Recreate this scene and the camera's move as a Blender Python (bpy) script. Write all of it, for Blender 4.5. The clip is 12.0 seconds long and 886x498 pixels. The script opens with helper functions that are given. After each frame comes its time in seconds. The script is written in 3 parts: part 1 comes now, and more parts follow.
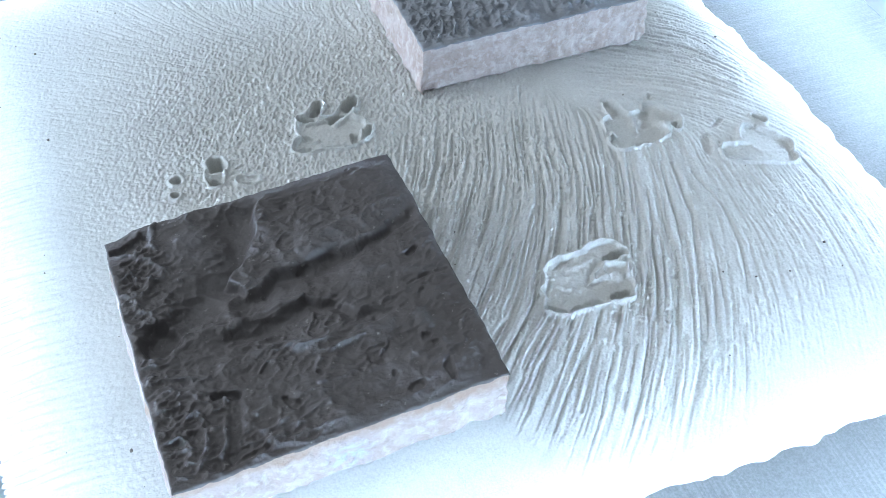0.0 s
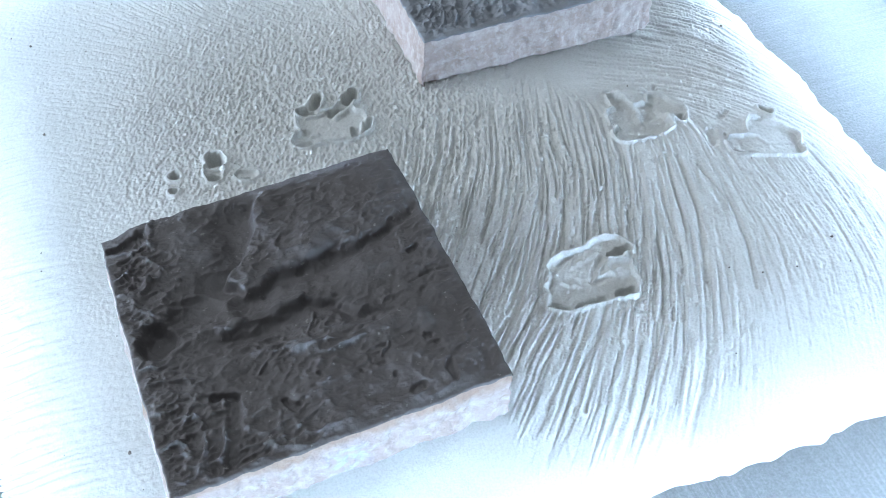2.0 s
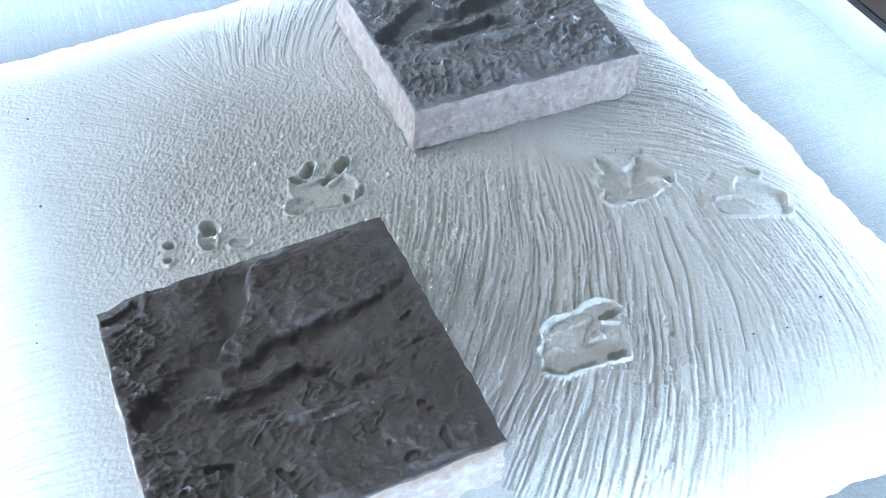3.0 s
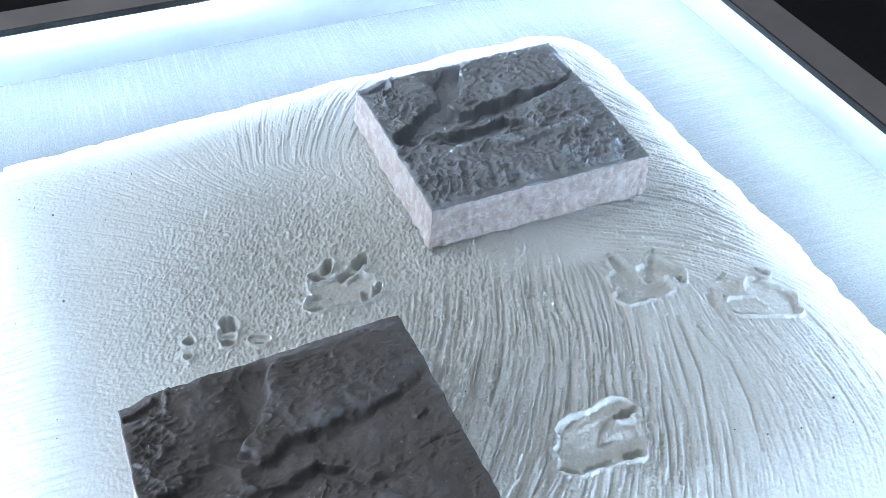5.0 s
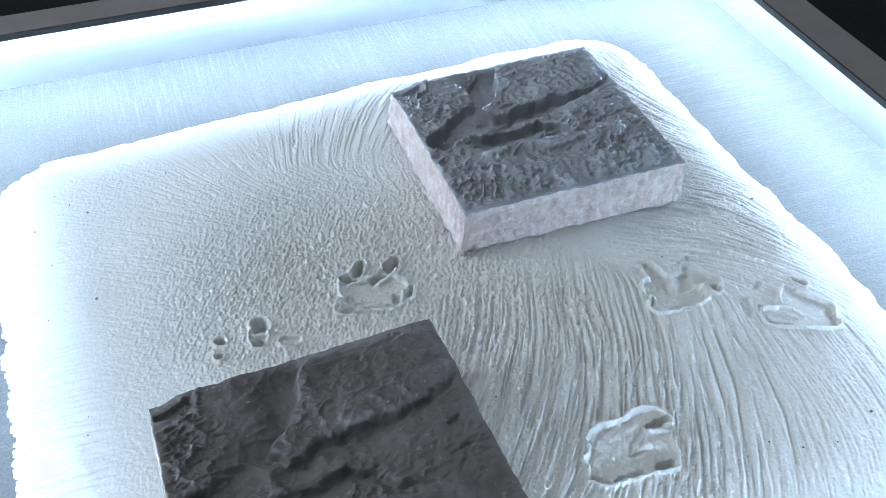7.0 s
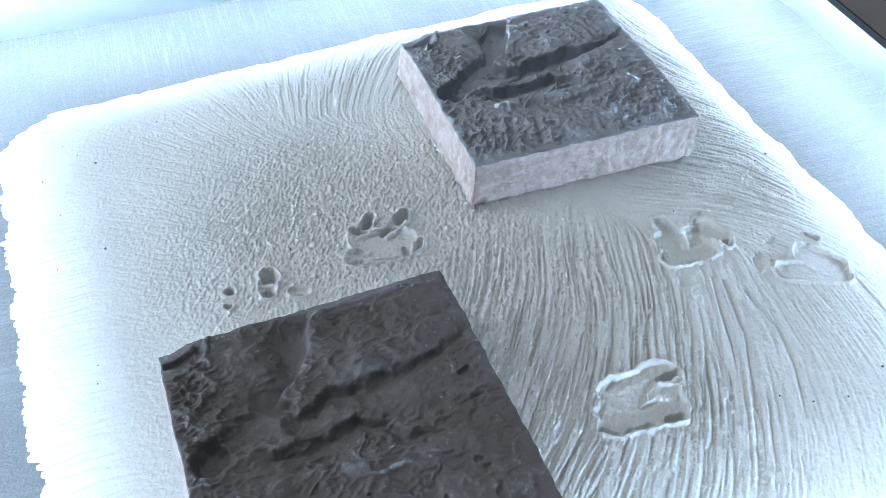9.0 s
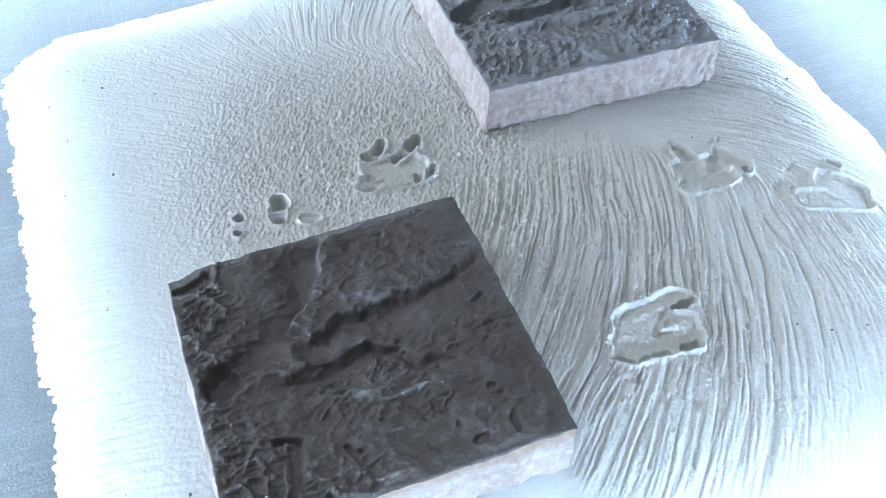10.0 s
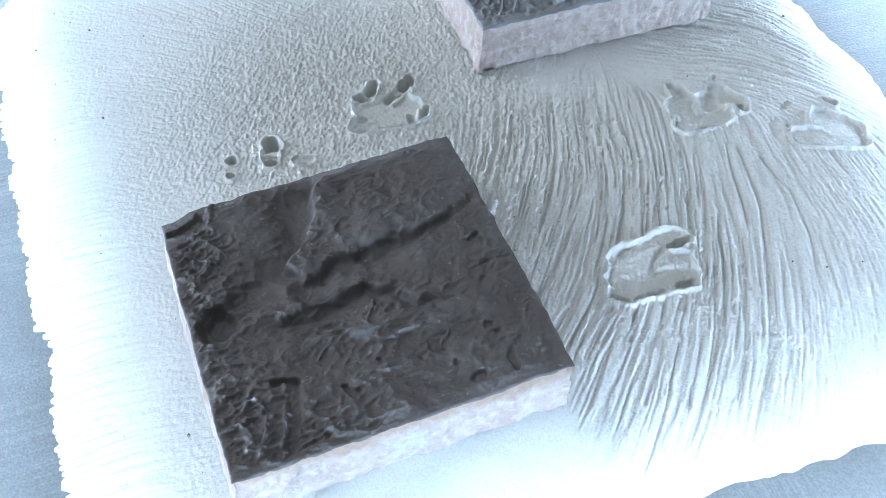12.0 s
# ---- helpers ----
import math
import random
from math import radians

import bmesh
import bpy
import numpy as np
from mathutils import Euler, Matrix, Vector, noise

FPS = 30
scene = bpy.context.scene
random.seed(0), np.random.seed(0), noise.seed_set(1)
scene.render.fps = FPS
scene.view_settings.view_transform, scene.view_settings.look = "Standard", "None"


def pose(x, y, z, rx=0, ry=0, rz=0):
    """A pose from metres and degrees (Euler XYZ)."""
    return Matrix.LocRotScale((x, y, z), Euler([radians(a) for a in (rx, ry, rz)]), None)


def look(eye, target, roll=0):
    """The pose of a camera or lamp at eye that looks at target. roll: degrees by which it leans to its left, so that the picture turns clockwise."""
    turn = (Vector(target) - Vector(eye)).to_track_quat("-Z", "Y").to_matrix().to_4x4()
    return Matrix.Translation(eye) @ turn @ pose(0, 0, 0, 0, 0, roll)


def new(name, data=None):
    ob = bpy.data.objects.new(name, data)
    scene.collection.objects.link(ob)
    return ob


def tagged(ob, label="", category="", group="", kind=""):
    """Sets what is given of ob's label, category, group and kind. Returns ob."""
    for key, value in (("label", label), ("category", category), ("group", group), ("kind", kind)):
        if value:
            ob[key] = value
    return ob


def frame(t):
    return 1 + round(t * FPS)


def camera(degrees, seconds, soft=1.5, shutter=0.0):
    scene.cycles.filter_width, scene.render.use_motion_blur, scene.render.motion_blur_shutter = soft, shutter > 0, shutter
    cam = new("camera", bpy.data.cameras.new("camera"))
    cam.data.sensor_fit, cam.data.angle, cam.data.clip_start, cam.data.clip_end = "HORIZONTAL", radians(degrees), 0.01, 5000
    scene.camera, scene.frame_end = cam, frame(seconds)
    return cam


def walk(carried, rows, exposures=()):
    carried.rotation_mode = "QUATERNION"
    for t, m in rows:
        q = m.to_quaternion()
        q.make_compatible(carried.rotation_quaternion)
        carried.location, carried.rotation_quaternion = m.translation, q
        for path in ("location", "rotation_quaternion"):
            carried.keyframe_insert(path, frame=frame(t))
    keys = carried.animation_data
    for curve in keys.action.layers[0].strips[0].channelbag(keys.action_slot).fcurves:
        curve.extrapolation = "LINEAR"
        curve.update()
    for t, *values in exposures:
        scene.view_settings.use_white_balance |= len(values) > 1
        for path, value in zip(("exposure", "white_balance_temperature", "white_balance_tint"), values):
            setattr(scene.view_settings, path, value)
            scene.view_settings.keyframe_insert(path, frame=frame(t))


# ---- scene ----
cam = camera(47.5, 12.0, soft=0.55)
PATH = [
    (0, (0.026, -0.234, 0.427), (0.544, 0.985, -1.071), -0.1),
    (0.5, (0.028, -0.232, 0.426), (0.548, 0.983, -1.075), 0.2),
    (1, (0.028, -0.228, 0.425), (0.547, 0.979, -1.083), 0.4),
    (1.5, (0.028, -0.227, 0.423), (0.538, 0.972, -1.094), 0.2),
    (2, (0.031, -0.224, 0.426), (0.533, 0.973, -1.095), -0.5),
    (2.5, (0.032, -0.224, 0.43), (0.557, 1.015, -1.05), -0.8),
    (3, (0.033, -0.224, 0.434), (0.576, 1.044, -1.013), -1.0),
    (3.5, (0.032, -0.226, 0.439), (0.602, 1.077, -0.967), -0.9),
    (5.5, (0.024, -0.223, 0.447), (0.606, 1.165, -0.87), -0.6),
    (6, (0.024, -0.222, 0.447), (0.588, 1.168, -0.875), -0.9),
    (6.5, (0.023, -0.221, 0.446), (0.575, 1.179, -0.871), -0.8),
    (7, (0.024, -0.22, 0.445), (0.558, 1.185, -0.874), -1.2),
    (9, (0.021, -0.22, 0.438), (0.525, 1.142, -0.937), -1.1),
    (9.5, (0.022, -0.219, 0.433), (0.494, 1.104, -0.991), -1.6),
    (10, (0.022, -0.217, 0.427), (0.469, 1.07, -1.037), -1.8),
    (10.5, (0.023, -0.216, 0.424), (0.464, 1.039, -1.07), -2.0),
    (11, (0.022, -0.216, 0.422), (0.456, 1.018, -1.09), -1.7),
    (11.5, (0.02, -0.217, 0.422), (0.456, 1.005, -1.1), -1.6),
    (12, (0.019, -0.218, 0.422), (0.455, 0.993, -1.109), -1.8),
]
# the clip's camera settles its brightness on the way
EXPOSURES = [(0, -0.02), (2, -0.05), (3.5, 0.0), (5.5, -0.07), (7, -0.14), (9.5, -0.05), (11, 0.01), (12, 0.0)]
walk(cam, [(t, look(eye, target, roll)) for t, eye, target, roll in PATH], EXPOSURES)

# ---------------------------------------------------------------- light
world = bpy.data.worlds.new("world")
scene.world = world
world.use_nodes = True
world.node_tree.nodes["Background"].inputs["Color"].default_value = (0.5, 0.55, 0.62, 1)
world.node_tree.nodes["Background"].inputs["Strength"].default_value = 0.02
scene.view_settings.exposure = 0.0
LED_POWER = 72.0
LED_COLOUR = (0.64, 0.89, 1.22)
CEILING_POWER = 10.5
SIDE_LIGHT_POWER = 62.0

# the tray: middle, turn, half sizes inside its walls, heights
TRAY = pose(0.186, 0.205, 0, 0, 0, -3.0)
HX, HY, FRONT = 0.384, 0.396, 0.374
FLOOR_Z, RIM_LOW, RIM_TOP, OVERHANG, RIM_OUT = -0.018, 0.049, 0.0535, 0.0445, -0.0115
LEAN_IN = 0.0145
TILE_H = 0.036

ceiling_lamp = new("ceiling_lamp", bpy.data.lights.new("ceiling_lamp", "AREA"))
ceiling_lamp.data.shape, ceiling_lamp.data.size, ceiling_lamp.data.size_y = "RECTANGLE", 2.6, 2.6
ceiling_lamp.data.energy, ceiling_lamp.data.color = CEILING_POWER, (0.83, 0.94, 1.09)
ceiling_lamp.matrix_world = pose(0.2, 0.5, 1.74)

# cool side light from the left, an unseen lamp added in a made-up opening
SIDE_OPENING = (0.05, 2.25, 0.25, 1.72)
side_light = new("side_light", bpy.data.lights.new("side_light", "AREA"))
side_light.data.shape, side_light.data.size, side_light.data.size_y = "RECTANGLE", 1.40, 2.10
side_light.data.energy, side_light.data.color = SIDE_LIGHT_POWER, (0.83, 0.94, 1.09)
side_light.matrix_world = look((-1.79, (SIDE_OPENING[0] + SIDE_OPENING[1]) / 2, (SIDE_OPENING[2] + SIDE_OPENING[3]) / 2), (1.0, (SIDE_OPENING[0] + SIDE_OPENING[1]) / 2, (SIDE_OPENING[2] + SIDE_OPENING[3]) / 2))


# ---------------------------------------------------------------- materials
def material(name, rough=0.8, metallic=0.0):
    m = bpy.data.materials.new(name)
    m.use_nodes = True
    t = m.node_tree
    b = t.nodes["Principled BSDF"]
    b.inputs["Roughness"].default_value, b.inputs["Metallic"].default_value = rough, metallic
    return m, t, b


def noise_node(t, scale, detail=4.0, rough=0.6, stretch=None, turn=0.0, space="Object"):
    n = t.nodes.new("ShaderNodeTexNoise")
    n.inputs["Scale"].default_value, n.inputs["Detail"].default_value, n.inputs["Roughness"].default_value = scale, detail, rough
    co = t.nodes.new("ShaderNodeTexCoord")
    mp = t.nodes.new("ShaderNodeMapping")
    t.links.new(co.outputs[space], mp.inputs["Vector"])
    if stretch:
        mp.inputs["Scale"].default_value = stretch
    mp.inputs["Rotation"].default_value = (0, 0, radians(turn))
    t.links.new(mp.outputs["Vector"], n.inputs["Vector"])
    return n.outputs["Fac"]


def ramp(t, fac, stops):
    r = t.nodes.new("ShaderNodeValToRGB")
    while len(r.color_ramp.elements) < len(stops):
        r.color_ramp.elements.new(0.5)
    for e, (p, c) in zip(r.color_ramp.elements, stops):
        e.position, e.color = p, (*c, 1)
    t.links.new(fac, r.inputs["Fac"])
    return r.outputs["Color"]


def mix(t, fac, a, b, kind="MIX"):
    n = t.nodes.new("ShaderNodeMix")
    n.data_type, n.blend_type = "RGBA", kind
    for value, socket in ((fac, n.inputs[0]), (a, n.inputs[6]), (b, n.inputs[7])):
        if isinstance(value, (int, float)):
            socket.default_value = value
        elif isinstance(value, tuple):
            socket.default_value = (*value, 1)
        else:
            t.links.new(value, socket)
    return n.outputs[2]


def bump(t, b, height, strength, distance, before=None):
    n = t.nodes.new("ShaderNodeBump")
    n.inputs["Strength"].default_value, n.inputs["Distance"].default_value = strength, distance
    t.links.new(height, n.inputs["Height"])
    if before:
        t.links.new(before, n.inputs["Normal"])
    t.links.new(n.outputs["Normal"], b.inputs["Normal"])
    return n.outputs["Normal"]


def sand_material():
    m, t, b = material("fine_pale_sand", 0.95)
    big = ramp(t, noise_node(t, 14, 3), [(0.3, (0.53, 0.537, 0.512)), (0.7, (0.585, 0.592, 0.567))])
    grain = ramp(t, noise_node(t, 900, 2), [(0.34, (0.89, 0.88, 0.87)), (0.56, (1, 1, 1))])
    t.links.new(mix(t, 1.0, big, grain, "MULTIPLY"), b.inputs["Base Color"])
    n = bump(t, b, noise_node(t, 1100, 2), 0.35, 0.0006)
    bump(t, b, noise_node(t, 420, 3), 0.2, 0.001, n)
    return m


def tray_floor_material():
    m, t, b = material("dusty_tray_floor", 0.6)
    b.inputs["Specular IOR Level"].default_value = 0.3
    # dust raked outwards, square to the nearest wall
    along_x = noise_node(t, 30, 5, 0.65, (0.7, 22, 1), 6)
    along_y = noise_node(t, 30, 5, 0.65, (26, 0.7, 1), 3)
    xyz, sep = t.nodes.new("ShaderNodeTexCoord"), t.nodes.new("ShaderNodeSeparateXYZ")
    t.links.new(xyz.outputs["Object"], sep.inputs[0])
    sides = []
    for axis in "XY":
        n = t.nodes.new("ShaderNodeMath")
        n.operation = "ABSOLUTE"
        t.links.new(sep.outputs[axis], n.inputs[0])
        sides.append(n.outputs[0])
    less = t.nodes.new("ShaderNodeMath")
    less.operation = "SUBTRACT"
    t.links.new(sides[1], less.inputs[0])
    t.links.new(sides[0], less.inputs[1])
    where = ramp(t, less.outputs[0], [(0.0, (0, 0, 0)), (0.03, (1, 1, 1))])
    streak = mix(t, where, along_x, along_y)
    base = ramp(t, noise_node(t, 9, 3), [(0.3, (0.126, 0.132, 0.131)), (0.7, (0.150, 0.157, 0.156))])
    dust = ramp(t, streak, [(0.47, (0.0, 0.0, 0.0)), (0.66, (1, 1, 1))])
    drift = ramp(t, noise_node(t, 7, 3), [(0.40, (0.12, 0.12, 0.12)), (0.66, (0.9, 0.9, 0.9))])
    base = mix(t, mix(t, 1.0, dust, drift, "MULTIPLY"), base, (0.205, 0.212, 0.211))
    grains = ramp(t, noise_node(t, 800, 2), [(0.35, (0.85, 0.85, 0.85)), (0.65, (1.1, 1.1, 1.1))])
    t.links.new(mix(t, 1.0, base, grains, "MULTIPLY"), b.inputs["Base Color"])
    n = bump(t, b, streak, 0.25, 0.001)
    bump(t, b, noise_node(t, 600, 2), 0.6, 0.0009, n)
    return m


def plain_material(name, dark, light, rough, scale=40, metallic=0.0, relief=0.15, grain=500):
    m, t, b = material(name, rough, metallic)
    t.links.new(ramp(t, noise_node(t, scale, 5), [(0.3, dark), (0.7, light)]), b.inputs["Base Color"])
    bump(t, b, noise_node(t, grain, 3), relief, 0.0006)
    return m


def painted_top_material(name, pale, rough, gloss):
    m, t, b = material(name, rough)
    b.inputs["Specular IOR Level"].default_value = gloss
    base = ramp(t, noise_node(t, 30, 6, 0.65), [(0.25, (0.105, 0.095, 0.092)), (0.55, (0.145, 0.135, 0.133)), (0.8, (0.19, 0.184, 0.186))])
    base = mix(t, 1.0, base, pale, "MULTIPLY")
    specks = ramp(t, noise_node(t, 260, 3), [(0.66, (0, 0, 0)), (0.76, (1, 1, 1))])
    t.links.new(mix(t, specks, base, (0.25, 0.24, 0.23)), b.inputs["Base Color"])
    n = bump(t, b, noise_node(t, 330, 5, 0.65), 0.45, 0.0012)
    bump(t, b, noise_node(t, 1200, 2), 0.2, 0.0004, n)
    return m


def plaster_material(name, stained, pale):
    m, t, b = material(name, 0.85)
    patch = ramp(t, noise_node(t, 60, 6, 0.75, (1, 1, 1.3)), [(0.32, (0.40, 0.32, 0.285)), (0.48, (0.46, 0.39, 0.36)), (0.62, (0.53, 0.485, 0.465))])
    rub = ramp(t, noise_node(t, 170, 4, 0.65), [(0.5, (0, 0, 0)), (0.7, (1, 1, 1))])
    base = mix(t, rub, patch, (0.60, 0.575, 0.56))
    xyz, sep = t.nodes.new("ShaderNodeTexCoord"), t.nodes.new("ShaderNodeSeparateXYZ")
    t.links.new(xyz.outputs["Object"], sep.inputs[0])
    # tan stain under the painted edge, broken by noise
    high = t.nodes.new("ShaderNodeMath")
    high.operation = "MULTIPLY_ADD"
    t.links.new(noise_node(t, 60, 4), high.inputs[0])
    high.inputs[1].default_value = 0.022
    t.links.new(sep.outputs["Z"], high.inputs[2])
    tan = ramp(t, high.outputs[0], [(0.0370, (0, 0, 0)), (0.0425, (0.8, 0.8, 0.8))])
    base = mix(t, 1.0, base, pale, "MULTIPLY")
    if stained:
        base = mix(t, tan, base, (0.26, 0.175, 0.125))
        # faded blue ink smudge on the front
        near = t.nodes.new("ShaderNodeVectorMath")
        near.operation = "DISTANCE"
        t.links.new(xyz.outputs["Object"], near.inputs[0])
        near.inputs[1].default_value = (0.078, 0.0, 0.014)
        ink = ramp(t, near.outputs["Value"], [(0.006, (0.5, 0.5, 0.5)), (0.014, (0, 0, 0))])
        broken = ramp(t, noise_node(t, 170, 3), [(0.42, (0, 0, 0)), (0.56, (1, 1, 1))])
        base = mix(t, mix(t, 1.0, ink, broken, "MULTIPLY"), base, (0.30, 0.40, 0.62))
    t.links.new(base, b.inputs["Base Color"])
    n = bump(t, b, noise_node(t, 230, 5), 0.8, 0.0018)
    bump(t, b, noise_node(t, 900, 2), 0.25, 0.0005, n)
    return m


SAND = sand_material()
TRAY_FLOOR = tray_floor_material()
TRAY_WALL = plain_material("white_tray_wall", (0.37, 0.40, 0.415), (0.43, 0.455, 0.47), 0.5, 18)
RIM = plain_material("dark_taupe_rim", (0.16, 0.143, 0.141), (0.195, 0.176, 0.174), 0.5, 25, relief=0.1)
TABLE = plain_material("black_table_side", (0.006, 0.006, 0.007), (0.010, 0.010, 0.011), 0.6, 12)
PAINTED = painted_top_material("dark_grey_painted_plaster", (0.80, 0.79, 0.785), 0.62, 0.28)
# far tile's copy: bluish strip-light sheen put into the colour, paler and bluer
LIT_PAINT = painted_top_material("sheen_lit_grey_painted_plaster", (1.55, 1.80, 2.0), 0.55, 0.9)
PLASTER = plaster_material("pinkish_white_plaster", False, (0.97, 0.935, 0.915))
STAINED_PLASTER = plaster_material("pinkish_white_plaster_with_ink", True, (0.70, 0.67, 0.66))
CRUMB = plain_material("dark_grit", (0.08, 0.07, 0.06), (0.16, 0.14, 0.12), 0.8, 300)
ROOM_WALL = plain_material("dim_grey_wall_paint", (0.22, 0.22, 0.22), (0.26, 0.26, 0.26), 0.9, 2, grain=90)
ROOM_FLOOR = plain_material("black_carpet", (0.008, 0.008, 0.009), (0.014, 0.014, 0.015), 0.95, 40, grain=400)
CEILING = plain_material("white_ceiling_paint", (0.70, 0.70, 0.68), (0.76, 0.76, 0.74), 0.9, 2, grain=90)

LED, _t, _b = material("led_diffuser", 0.5)
_b.inputs["Base Color"].default_value = (0.8, 0.8, 0.8, 1)
_b.inputs["Emission Color"].default_value = (*LED_COLOUR, 1)
_b.inputs["Emission Strength"].default_value = LED_POWER

PANEL, _t, _b = material("ceiling_diffuser", 0.6)
_b.inputs["Base Color"].default_value = (0.8, 0.8, 0.8, 1)
_b.inputs["Emission Color"].default_value = (0.83, 0.94, 1.0, 1)
_b.inputs["Emission Strength"].default_value = 0.3


# ---------------------------------------------------------------- building helpers
def part(name, bm, mat, parent, label="", smooth=False):
    me = bpy.data.meshes.new(name)
    bm.to_mesh(me)
    bm.free()
    me.materials.append(mat)
    if smooth:
        me.shade_smooth()
    ob = new(name, me)
    ob.parent = parent
    return tagged(ob, label) if label else ob


def add_box(bm, x0, x1, y0, y1, z0, z1, bevel=0.0):
    made = bmesh.ops.create_cube(bm, size=1.0, matrix=Matrix.Translation(((x0 + x1) / 2, (y0 + y1) / 2, (z0 + z1) / 2)) @ Matrix.Diagonal((x1 - x0, y1 - y0, z1 - z0, 1)))
    if bevel:
        edges = list({e for v in made["verts"] for e in v.link_edges})
        bmesh.ops.bevel(bm, geom=edges, offset=bevel, segments=2, affect="EDGES", profile=0.6)
    return bm


def box(*sizes, bevel=0.0):
    return add_box(bmesh.new(), *sizes, bevel=bevel)


def grid_mesh(name, verts, faces, mat):
    """A smooth mesh from numpy arrays of places and of four corners a face."""
    me = bpy.data.meshes.new(name)
    me.vertices.add(len(verts))
    me.vertices.foreach_set("co", np.ascontiguousarray(verts, dtype=np.float32).ravel())
    me.loops.add(faces.size)
    me.loops.foreach_set("vertex_index", faces.astype(np.int32).ravel())
    me.polygons.add(len(faces))
    me.polygons.foreach_set("loop_start", np.arange(0, faces.size, 4, dtype=np.int32))
    me.update(calc_edges=True)
    me.validate()
    me.materials.append(mat)
    me.shade_smooth()
    return me


def quads(rows, columns):
    i = np.arange(rows * columns).reshape(rows, columns)
    return np.stack([i[:-1, :-1], i[:-1, 1:], i[1:, 1:], i[1:, :-1]], -1).reshape(-1, 4)


def blur(a, r, tall=1.0):
    """A smooth blur of about r cells (tall times that from row to row), wrapping round."""
    f0, f1 = np.fft.fftfreq(a.shape[0]), np.fft.rfftfreq(a.shape[1])
    return np.fft.irfft2(np.fft.rfft2(a) * np.exp(-2 * (np.pi * r) ** 2 * ((tall * f0[:, None]) ** 2 + f1[None] ** 2)), a.shape)


def even(a):
    return (a - a.mean()) / a.std()


def smoothstep(a, lo, hi):
    k = np.clip((a - lo) / (hi - lo), 0, 1)
    return k * k * (3 - 2 * k)


def stroke(x, y, x0, y0, x1, y1, r, soft=False, power=6):
    """0 to 1: how near a place is to a stroke with round ends, in the units of x and y."""
    dx, dy = x1 - x0, y1 - y0
    k = np.clip(((x - x0) * dx + (y - y0) * dy) / (dx * dx + dy * dy + 1e-9), 0, 1)
    d = np.hypot(x - x0 - k * dx, y - y0 - k * dy) / r
    return np.exp(-(d ** 2) * 0.9) if soft else 1 / (1 + d ** power * 0.8)


def beyond(x, y, x0, y0, x1, y1, r):
    """How far a place lies outside a stroke with round ends (less than nothing inside)."""
    dx, dy = x1 - x0, y1 - y0
    k = np.clip(((x - x0) * dx + (y - y0) * dy) / (dx * dx + dy * dy + 1e-9), 0, 1)
    return np.hypot(x - x0 - k * dx, y - y0 - k * dy) - r


def taper(x, y, x0, y0, x1, y1, r0, r1, lo, hi):
    """Like stroke, with a width that changes from end to end and walls between lo and hi times the radius."""
    dx, dy = x1 - x0, y1 - y0
    k = np.clip(((x - x0) * dx + (y - y0) * dy) / (dx * dx + dy * dy + 1e-9), 0, 1)
    r = r0 + (r1 - r0) * k
    return (r / max(r0, r1)) ** 0.8 * (1 - smoothstep(np.hypot(x - x0 - k * dx, y - y0 - k * dy) / r, lo, hi))


RNG = np.random.default_rng(7)

# ---------------------------------------------------------------- room
room = [("wall_north", (-1.9, 3, 3, 3.15, -0.9, 1.8), ROOM_WALL, "plain dim grey painted wall"),
        ("wall_south", (-1.9, 3, -3.15, -3, -0.9, 1.8), ROOM_WALL, "plain dim grey painted wall"),
        ("wall_east", (3, 3.15, -3.15, 3.15, -0.9, 1.8), ROOM_WALL, "plain dim grey painted wall"),
        ("floor", (-1.9, 3.15, -3.15, 3.15, -1.0, -0.9), ROOM_FLOOR, "black carpet floor in the dark round the table"),
        ("ceiling", (-1.9, 3.15, -3.15, 3.15, 1.8, 1.9), CEILING, "plain white painted ceiling")]
for name, sizes, mat, label in room:
    tagged(part(name, box(*sizes), mat, None, label), category=name.split("_")[0], kind="structure")


# west wall with an opening and frame added, out of view, for the side light
y0, y1, z0, z1 = SIDE_OPENING
bm = bmesh.new()
for sizes in ((-1.9, -1.75, -3, y0, -0.9, 1.8), (-1.9, -1.75, y1, 3, -0.9, 1.8), (-1.9, -1.75, y0, y1, -0.9, z0), (-1.9, -1.75, y0, y1, z1, 1.8)):
    add_box(bm, *sizes)
tagged(part("wall_west", bm, ROOM_WALL, None, "plain dim grey painted wall with an opening added for side light"), category="wall", kind="structure")
window = tagged(new("side_opening_1"), "unseen white framed opening added round the side light", "window", kind="structure")
for sizes in ((-1.86, -1.80, y0, y0 + 0.05, z0, z1), (-1.86, -1.80, y1 - 0.05, y1, z0, z1), (-1.86, -1.80, y0 + 0.05, y1 - 0.05, z0, z0 + 0.05), (-1.86, -1.80, y0 + 0.05, y1 - 0.05, z1 - 0.05, z1)):
    part("opening_frame", box(*sizes, bevel=0.004), CEILING, window, "white painted frame")

# flat ceiling light over the table
ceiling_light = tagged(new("ceiling_light"), "large flat white ceiling light panel", "ceiling light")
ceiling_light.matrix_world = pose(0.2, 0.5, 1.8)
for x0, x1, y0, y1 in ((-1.36, 1.36, 1.32, 1.36), (-1.36, 1.36, -1.36, -1.32), (-1.36, -1.32, -1.32, 1.32), (1.32, 1.36, -1.32, 1.32)):
    part("frame", box(x0, x1, y0, y1, -0.07, 0, bevel=0.004), CEILING, ceiling_light)
part("diffuser", box(-1.32, 1.32, -1.32, 1.32, -0.045, 0), PANEL, ceiling_light, "faintly glowing white diffuser")


